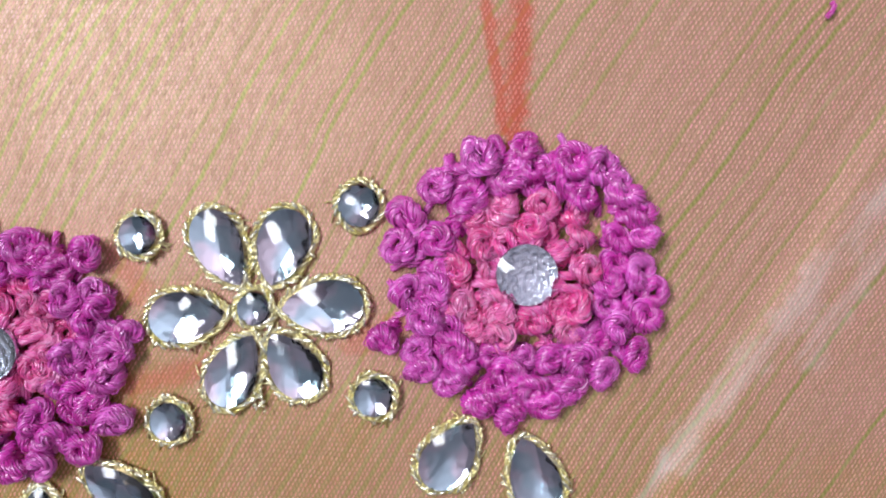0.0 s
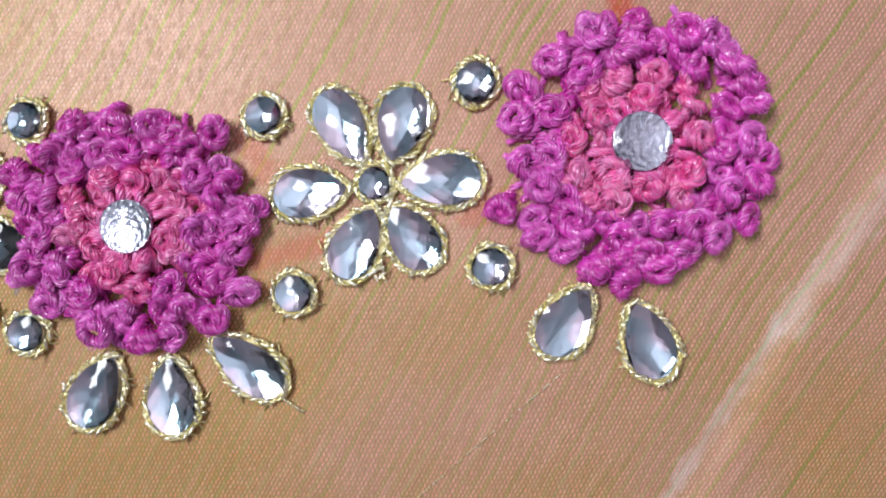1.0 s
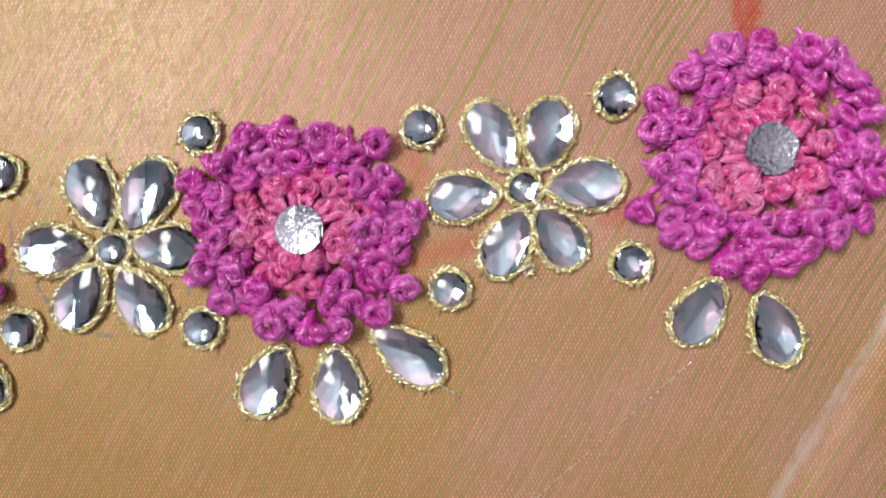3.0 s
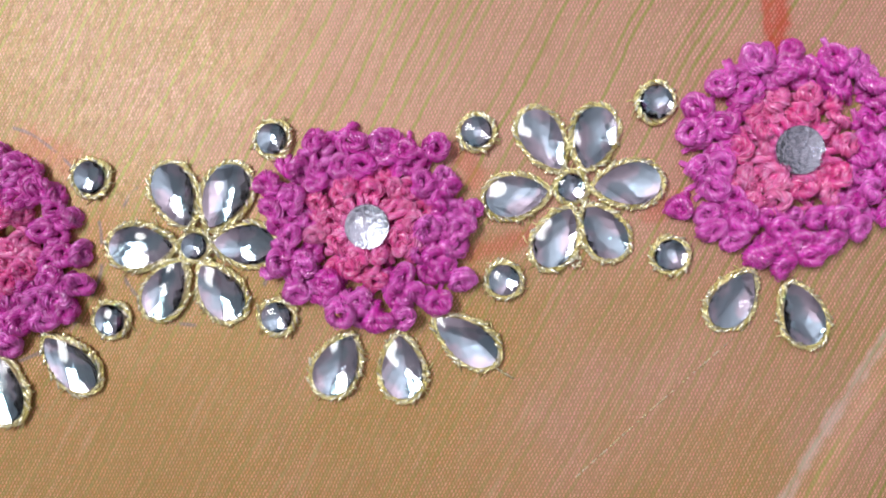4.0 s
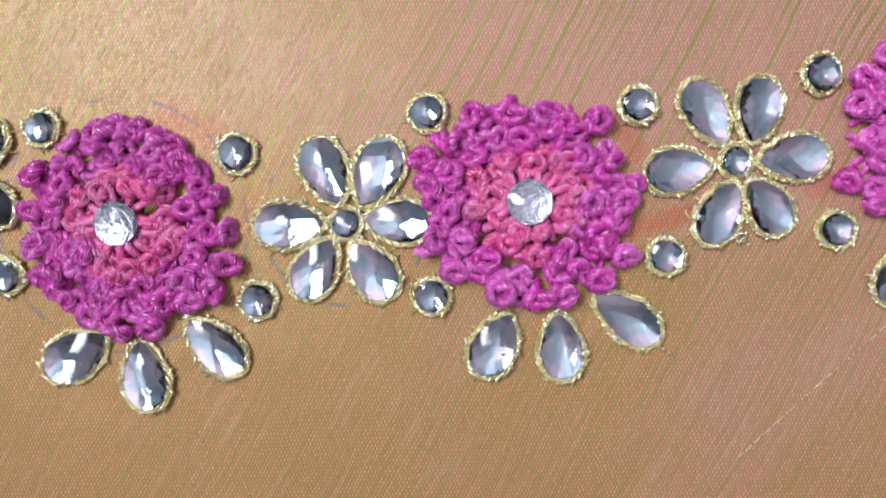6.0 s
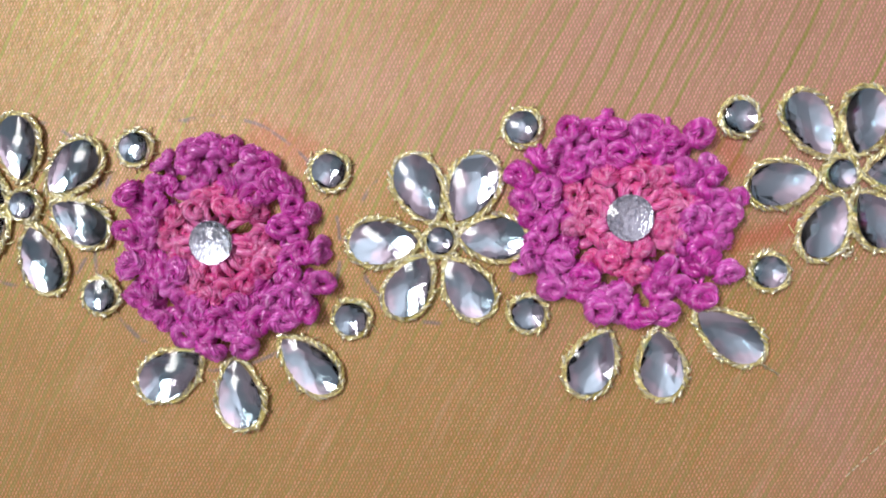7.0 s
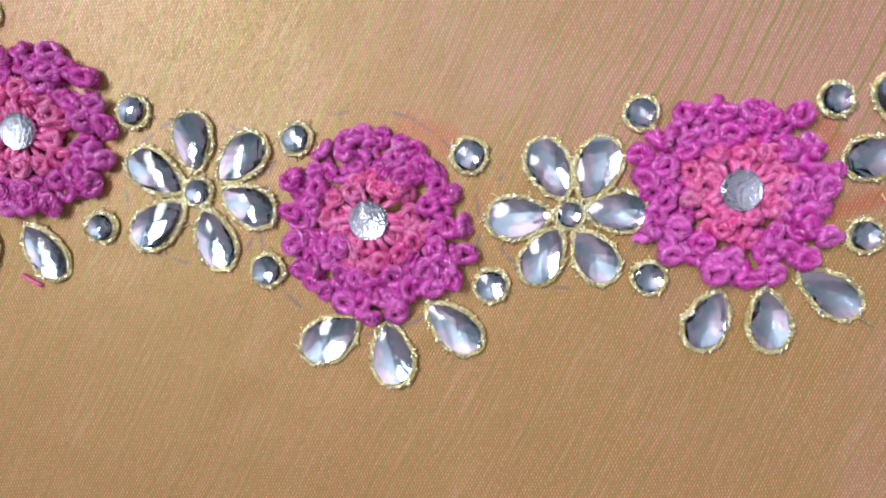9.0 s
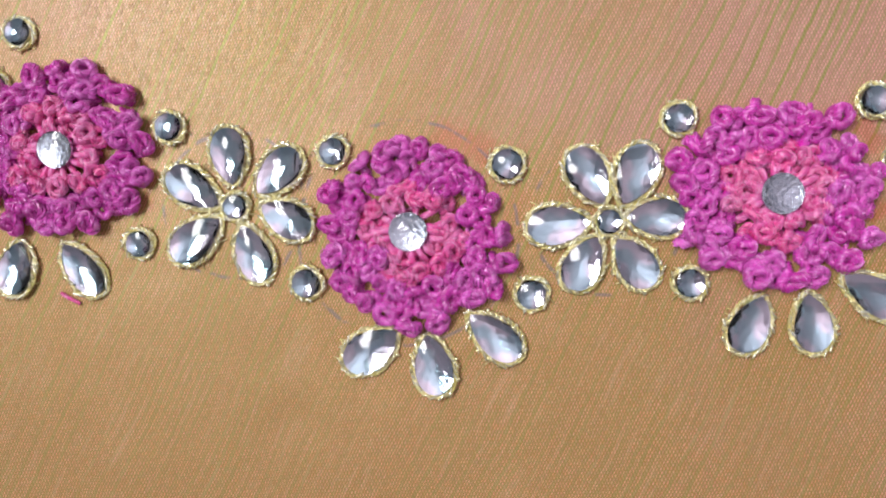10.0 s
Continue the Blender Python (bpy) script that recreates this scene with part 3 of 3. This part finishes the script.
stone_rnd = random.Random(11)
PETAL = "clear pear-cut foil-backed stone petal bordered with gold thread"
DROP = "clear pear-cut stone drop edged in gold thread below a magenta flower"
for rows in (PEARS_AB, PEARS_BC, PEARS_CD, PEARS_DE):
    for row in rows:
        pear_stone(row, PETAL, "petal stones of the jewelled flowers", stone_rnd)
for rows in (DROPS_A, DROPS_B, DROPS_C, DROPS_D):
    for row in rows:
        pear_stone(row, DROP, "hanging drop stones below the flowers", stone_rnd)
for rows in (ROUNDS_AB, ROUNDS_BC, ROUNDS_CD):
    round_stone(rows[0], "small round clear stone in the middle of six pear-cut petals", "middle stones of the jewelled flowers", stone_rnd)
    for row in rows[1:]:
        round_stone(row, "small round clear stone ringed with gold thread", "round stones between the flowers", stone_rnd)


# ---- embroidered flowers of knots ----
def knot_mesh(name, material, rnd, ring, turns, flat):
    """A knot of stranded cotton: a rope that rises out of the cloth, winds loosely round an open middle and dives into it. In mm."""
    start = rnd.uniform(0, 6.3)
    controls = [Vector((ring * 0.9 * math.cos(start - 0.5), ring * 0.9 * math.sin(start - 0.5), -0.9))]
    steps = round(turns * 7)
    stretch = rnd.uniform(0.66, 1.0)
    lift = rnd.uniform(0.55, 0.95)
    for k in range(steps + 1):
        a = start + 2 * math.pi * k / 7 + rnd.uniform(-0.12, 0.12)
        r = ring * (1.0 + rnd.uniform(-0.2, 0.18)) * (1.0 - 0.12 * k / steps)
        controls.append(Vector((r * math.cos(a), r * stretch * math.sin(a), flat + lift * k / steps + rnd.uniform(-0.16, 0.16))))
    a = start + 2 * math.pi * (steps + 1.2) / 7
    controls += [Vector((0.5 * ring * math.cos(a), 0.5 * ring * math.sin(a), flat + rnd.uniform(0.1, 0.5))), Vector((0.05, 0.0, -0.4)), Vector((0.0, 0.05, -1.2))]
    line = [p * MM for p in smooth_line(controls, 4)]
    shape = Shape()
    tube(shape, line, 0.34 * MM, 6)
    axes = frames_along(line, False)
    pitch = rnd.uniform(1.7, 2.6)
    travelled = [0.0]
    for p, q in zip(line, line[1:]):
        travelled.append(travelled[-1] + (q - p).length / MM)
    for ply in range(20):
        phase, far, sway = 2 * math.pi * ply / 20 + rnd.uniform(-0.2, 0.2), rnd.uniform(0.33, 0.49), rnd.uniform(0, 6)
        strand = []
        for p, (a_side, b_side), s in zip(line, axes, travelled):
            w = phase + 2 * math.pi * s / pitch + 0.25 * math.sin(s * 1.3 + sway)
            r = (far + 0.05 * math.sin(s * 2.1 + sway * 2)) * MM
            strand.append(p + (a_side * math.cos(w) + b_side * math.sin(w)) * r)
        tube(shape, strand, rnd.uniform(0.045, 0.08) * MM, 4)
    # stray fibres
    for _ in range(7):
        i = rnd.randrange(6, len(line) - 8)
        push = Vector((rnd.uniform(-1, 1), rnd.uniform(-1, 1), rnd.uniform(0.2, 1))).normalized()
        tube(shape, [line[i + k] + push * (0.46 + 0.2 * math.sin(k * 0.8)) * MM for k in range(7)], 0.05 * MM, 4)
    return shape.mesh(name, [material], smooth=True)


def strand_mesh(name, material, length, rise, rnd):
    """A short straight stitch that bows up from the cloth. In mm, along x from the origin."""
    line = [Vector((length * s, rnd.uniform(-0.12, 0.12), rise * math.sin(math.pi * (0.1 + 0.8 * s)) - 0.2)) for s in (0, 0.25, 0.5, 0.75, 1.0)]
    shape = Shape()
    twisted(shape, [p * MM for p in smooth_line(line, 5)], 6, 0.28 * MM, 0.16 * MM, 3.2 * MM, False, rnd.uniform(0, 6))
    return shape.mesh(name, [material], smooth=True)


knot_rnd = random.Random(5)
OUTER_KNOTS = [knot_mesh("knot", MAGENTA, knot_rnd, knot_rnd.uniform(0.86, 1.08), knot_rnd.uniform(0.75, 1.45), 0.35) for _ in range(14)]
INNER_KNOTS = [knot_mesh("pink_knot", PINK, knot_rnd, knot_rnd.uniform(0.80, 1.05), knot_rnd.uniform(0.7, 1.1), 0.30) for _ in range(9)]
STRANDS = [strand_mesh("pink_stitch", PINK, knot_rnd.uniform(2.2, 3.2), knot_rnd.uniform(0.9, 1.3), knot_rnd) for _ in range(5)]


def centre_stone(radius, rnd):
    """A round cut stone on crackled foil."""
    shape = cut_stone(circle(2 * radius, 24), (radius, radius), 0.5, 0.70, 0.05, rnd, 0.21)
    shape.verts = [tuple(c * MM for c in v) for v in shape.verts]
    return shape.mesh("centre_stone", [GLASS, CRACKLE])


def embroidered_flower(centre, outer, inner, stone_radius, label, rnd, ends=()):
    x, y = centre
    flower = tagged(new("embroidered_flower"), label, "embroidery", "knotted thread flowers in the row")
    flower.location = (x * MM, y * MM, 0)

    def lay(name, data, px, py, z, size, tilt):
        out = math.atan2(py, px)
        lean = rnd.uniform(0.2, 1.0) * tilt if rnd.random() < 0.7 else rnd.uniform(-62, 66)
        turn = Matrix.Rotation(out, 4, "Z") @ Matrix.Rotation(radians(lean), 4, "Y") @ Matrix.Rotation(radians(rnd.uniform(-14, 14)), 4, "X") @ Matrix.Rotation(rnd.uniform(0, 6.28), 4, "Z")
        part(name, data, flower, m=Matrix.Translation((px * MM, py * MM, z * MM)) @ turn @ Matrix.Diagonal((size, size, size * rnd.uniform(0.9, 1.15), 1)))

    reach = max(math.hypot(a, b) for a, b in outer)
    for px, py in outer:
        d = math.hypot(px, py) / reach
        lay("knot", rnd.choice(OUTER_KNOTS), px, py, 0.55 + 0.7 * (1 - d) + rnd.uniform(-0.1, 0.25), rnd.uniform(1.12, 1.36), 38)
    for px, py in inner:
        lay("pink_knot", rnd.choice(INNER_KNOTS), px, py, 1.2 + rnd.uniform(-0.15, 0.25), rnd.uniform(1.05, 1.25), 38)
    # flat stitches under the knots
    rosy_low, dark_low = Shape(), Shape()
    for _ in range(100):
        r, a, w = reach * 0.9 * math.sqrt(rnd.random()), rnd.uniform(0, 2 * math.pi), rnd.uniform(0, math.pi)
        near = max((px * math.cos(a) + py * math.sin(a)) for px, py in outer)
        r = min(r, near - 0.3)
        mid, half = Vector((r * math.cos(a), r * math.sin(a), rnd.uniform(0.15, 0.75))), Vector((math.cos(w), math.sin(w), 0)) * rnd.uniform(0.7, 1.2)
        line = [(mid - half - Vector((0, 0, 0.3))) * MM, mid * MM, (mid + half - Vector((0, 0, 0.3))) * MM]
        twisted(rosy_low if r < 0.5 * reach else dark_low, smooth_line(line, 4), 4, 0.2 * MM, 0.15 * MM, 2.4 * MM, False, rnd.uniform(0, 6))
    part("pink_ground_stitches", rosy_low.mesh("pink_ground_stitches", [PINK], smooth=True), flower)
    part("ground_stitches", dark_low.mesh("ground_stitches", [MAGENTA], smooth=True), flower)
    # lower knots that fill the gaps
    placed = list(outer) + list(inner)
    low = 0
    for _ in range(400):
        r, a = reach * 0.86 * math.sqrt(rnd.random()), rnd.uniform(0, 2 * math.pi)
        px, py = r * math.cos(a), r * math.sin(a)
        if low < 50 and r > 2.6 and all(math.hypot(px - qx, py - qy) > 1.2 for qx, qy in placed):
            rosy = r < 0.52 * reach
            lay("pink_knot" if rosy else "knot", rnd.choice(INNER_KNOTS if rosy else OUTER_KNOTS), px, py, 0.45, rnd.uniform(1.0, 1.15), 24)
            placed.append((px, py))
            low += 1
    # rosy stitches from the middle outwards
    for k in range(16):
        a = 2 * math.pi * (k + rnd.uniform(-0.3, 0.3)) / 16
        m = Matrix.Translation((1.9 * math.cos(a) * MM, 1.9 * math.sin(a) * MM, rnd.uniform(0.9, 1.4) * MM)) @ Matrix.Rotation(a + rnd.uniform(-0.4, 0.4), 4, "Z")
        part("pink_stitch", rnd.choice(STRANDS), flower, m=m)
    part("centre_stone", centre_stone(stone_radius, rnd), flower, "round clear crackled stone", pose(0, 0, 2.3 * MM, rnd.uniform(-4, 4), rnd.uniform(-4, 4), 0))
    for start, end in ends:
        a, b = Vector(start), Vector(end)
        bow = (a + b) / 2 + Vector((0.15, 0.1, 0.25))
        shape = Shape()
        twisted(shape, smooth_line([a * MM, bow * MM, b * MM], 6), 5, 0.2 * MM, 0.13 * MM, 2.2 * MM, False, 1.0)
        part("loose_end", shape.mesh("loose_end", [MAGENTA if math.hypot(a.x, a.y) > 0.5 * reach else PINK], smooth=True), flower)
    return flower


# knot places in mm, from the flower's middle
CENTRE_A = (46.86, 8.41)
OUTER_A = [
    (-4.2, 9.7), (-0.2, 10.7), (3.6, 10.0), (5.6, 9.2),
    (-7.8, 7.3), (-4.8, 6.4), (-1.2, 8.1), (4.4, 6.7),
    (8.1, 6.8), (9.5, 5.2), (-10.4, 4.9), (9.9, 3.4),
    (7.5, 3.2), (-10.9, 1.9), (-7.7, 2.8), (9.6, 0.4),
    (-10.6, -2.0), (-7.8, -1.3), (10.1, -3.2), (7.3, -0.7),
    (-11.8, -5.9), (-8.4, -4.1), (9.3, -6.6), (-5.1, -6.2),
    (-8.6, -8.2), (-6.2, -9.4), (6.7, -8.1), (5.0, -7.1),
    (7.4, -4.2), (-3.6, -10.8), (-1.1, -11.8), (-1.4, -8.2),
    (2.0, -11.0), (4.0, -9.5), (2.3, -7.1), (0.9, -9.2),
]
INNER_A = [
    (-2.0, 4.9), (1.2, 5.9), (-4.3, 2.6), (-5.5, 0.2),
    (4.3, 3.1), (4.7, 0.3), (4.8, -2.9), (3.5, -4.6),
    (-1.9, -5.1), (-2.1, -2.3), (-5.6, -3.1), (0.7, -3.7),
    (-3.3, 0.9), (2.3, -1.5), (0.3, 4.0),
]
CENTRE_B = (-0.18, -0.12)
OUTER_B = [
    (-11.2, 4.7), (-6.0, 9.5), (-2.0, 9.9), (1.2, 9.5),
    (4.1, 8.4), (7.7, 9.1), (-9.0, 7.1), (-10.6, 2.1),
    (-7.9, 2.7), (-6.0, 4.9), (-3.2, 6.9), (-0.7, 6.3),
    (5.9, 4.7), (8.9, 4.5), (11.4, 2.0), (7.6, 2.7),
    (10.3, 0.1), (9.6, -2.0), (-8.7, -1.0), (-11.0, -4.3),
    (-7.1, -3.9), (-8.2, -7.5), (-4.5, -6.3), (-3.4, -9.4),
    (-1.2, -7.9), (1.2, -10.3), (4.0, -9.8), (5.2, -7.2),
    (7.8, -8.2), (10.3, -5.6), (7.4, -3.5), (8.5, -4.8),
    (3.4, -5.5), (2.6, 7.1), (6.2, -0.2),
]
INNER_B = [
    (-2.1, 4.3), (0.2, 4.7), (2.8, 4.3), (4.1, 1.9),
    (-5.3, 1.9), (-5.9, -0.8), (-3.6, 0.5), (-2.1, -4.3),
    (0.7, -5.7), (-1.0, -3.1), (4.4, -2.8), (3.2, -0.9),
    (1.6, -3.5), (5.2, 0.5), (-3.9, -2.4),
]
CENTRE_C = (-45.80, -2.44)
OUTER_C = [
    (-5.6, 8.6), (-1.1, 10.4), (-2.8, 7.9), (4.0, 9.0),
    (1.9, 7.2), (6.9, 6.5), (4.3, 5.2), (-9.4, 5.1),
    (-6.4, 4.0), (-10.2, 1.4), (-7.7, 2.2), (10.0, 2.8),
    (7.2, 1.8), (11.0, -1.0), (8.0, -1.5), (-9.5, -2.3),
    (-6.4, -2.5), (11.4, -4.5), (8.0, -3.5), (-8.3, -5.6),
    (-5.2, -4.8), (-6.2, -8.3), (-3.5, -9.9), (-2.0, -7.1),
    (-0.7, -11.2), (0.2, -7.7), (2.7, -11.3), (2.6, -6.7),
    (4.4, -8.7), (7.4, -8.8), (9.8, -7.6), (6.4, -6.1),
    (8.7, -5.8), (-4.1, -3.0),
]
INNER_C = [
    (-1.3, 5.0), (1.1, 3.6), (3.2, 3.5), (4.9, 0.7),
    (-3.9, 2.8), (-3.9, -0.7), (5.1, -2.6), (-2.5, -3.8),
    (1.2, -4.7), (-0.4, -5.4), (3.3, -4.1), (-2.1, 3.4),
    (6.3, -1.5),
]
CENTRE_D = (-91.32, 10.48)
OUTER_D = [
    (-3.1, 9.8), (0.1, 10.6), (3.9, 9.9), (6.1, 8.5),
    (4.1, 7.2), (8.3, 6.7), (6.9, 3.7), (9.6, 3.4),
    (10.5, 0.4), (7.9, 0.7), (9.0, -2.9), (10.3, -4.0),
    (6.7, -5.5), (8.2, -6.8), (4.4, -6.4), (3.0, -9.5),
    (-0.1, -9.9), (-2.4, -9.9), (-3.7, -7.7), (-6.5, -6.8),
    (-7.4, -8.9), (-6.4, 6.9), (-9.2, 5.1), (-10.4, 1.8),
    (-10.8, -1.9), (-9.9, -5.1), (-8.4, 8.3), (-5.2, -4.8),
    (0.5, -7.3), (1.8, 7.7),
]
INNER_D = [
    (-2.8, 4.6), (-0.4, 5.7), (1.7, 4.3), (3.6, 1.6),
    (3.9, -1.2), (4.6, -3.4), (-4.9, 1.4), (-5.3, -2.6),
    (-3.0, -4.2), (-0.3, -4.7), (2.4, -4.5), (-3.3, -0.9),
]

flower_rnd = random.Random(23)
embroidered_flower(CENTRE_A, OUTER_A, INNER_A, 2.65, "magenta thread-knot flower with rosy middle at the row's end", flower_rnd, [((3.4, 9.6, 1.6), (2.4, 12.2, 2.2)), ((7.4, 7.0, 1.6), (10.2, 6.0, 1.4))])
embroidered_flower(CENTRE_B, OUTER_B, INNER_B, 2.5, "dense magenta thread-knot flower with pink middle, three drops below", flower_rnd)
embroidered_flower(CENTRE_C, OUTER_C, INNER_C, 2.45, "rounded magenta thread-knot flower with pink middle beside a red smudge", flower_rnd, [((1.6, 0.1, 2.2), (3.9, -0.3, 2.4))])
embroidered_flower(CENTRE_D, OUTER_D, INNER_D, 2.4, "magenta thread-knot flower with broad pink middle and pale round stone", flower_rnd)

# ---- small loose things ----
def loose_thread(name, points, plies, radius, material, label, category):
    """A short end of thread lying on the cloth. Points in mm."""
    shape = Shape()
    line = smooth_line([Vector(p) * MM for p in points], 6)
    if plies > 1:
        twisted(shape, line, plies, radius * MM, radius * 0.8 * MM, 1.6 * MM, False, 0.4)
    else:
        tube(shape, line, radius * MM, 5)
    return tagged(new(name, shape.mesh(name, [material], smooth=True)), label, category)


loose_thread("thread_scrap", [(72.1, 31.5, 0.5), (72.4, 31.9, 0.8), (72.7, 32.4, 0.6), (72.5, 32.9, 0.5)], 4, 0.14, MAGENTA, "tiny scrap of magenta thread on the silk", "thread")
loose_thread("thread_scrap", [(-93.2, -8.3, 0.3), (-92.2, -8.9, 0.5), (-91.2, -9.5, 0.4), (-90.6, -9.9, 0.25)], 4, 0.16, PINK, "short pink thread end beside a stone drop", "thread")
loose_thread("thread_tail", [(13.7, -15.7, 0.45), (14.6, -16.3, 0.4), (15.5, -16.9, 0.3), (16.4, -17.4, 0.2)], 2, 0.10, GOLD, "short gold thread tail behind a stone drop", "thread")

knot_clump = Shape()
clump_rnd = random.Random(3)
for _ in range(14):
    at = Vector((23.45 + clump_rnd.gauss(0, 0.28), -3.75 + clump_rnd.gauss(0, 0.5), 0.25 + abs(clump_rnd.gauss(0, 0.2)))) * MM
    bead(knot_clump, at, Vector((clump_rnd.uniform(-1, 1), clump_rnd.uniform(-1, 1), clump_rnd.uniform(-0.3, 0.3))), clump_rnd.uniform(0.45, 0.8) * MM, clump_rnd.uniform(0.1, 0.17) * MM)
tagged(new("gold_knot", knot_clump.mesh("gold_knot", [GOLD], smooth=True)), "small clump of gold thread between two stone petals", "thread")

# a gold thread in the weave that surfaces here and there
glint = Shape()
glint_rnd = random.Random(8)
g0, g1 = Vector((42.9, -10.6)), Vector((23.2, -28.9))
for k in range(84):
    if glint_rnd.random() < 0.33:
        continue
    p = g0 + (g1 - g0) * (k / 83)
    way = (g1 - g0).normalized()
    bead(glint, Vector((p.x, p.y, cloth_height(p.x, p.y) + 0.1)) * MM, Vector((way.x, way.y, glint_rnd.uniform(-0.15, 0.15))), glint_rnd.uniform(0.25, 0.45) * MM, glint_rnd.uniform(0.06, 0.10) * MM)
tagged(new("woven_gold_thread", glint.mesh("woven_gold_thread", [GOLD], smooth=True)), "single glinting gold thread surfacing in the silk weave", "thread")
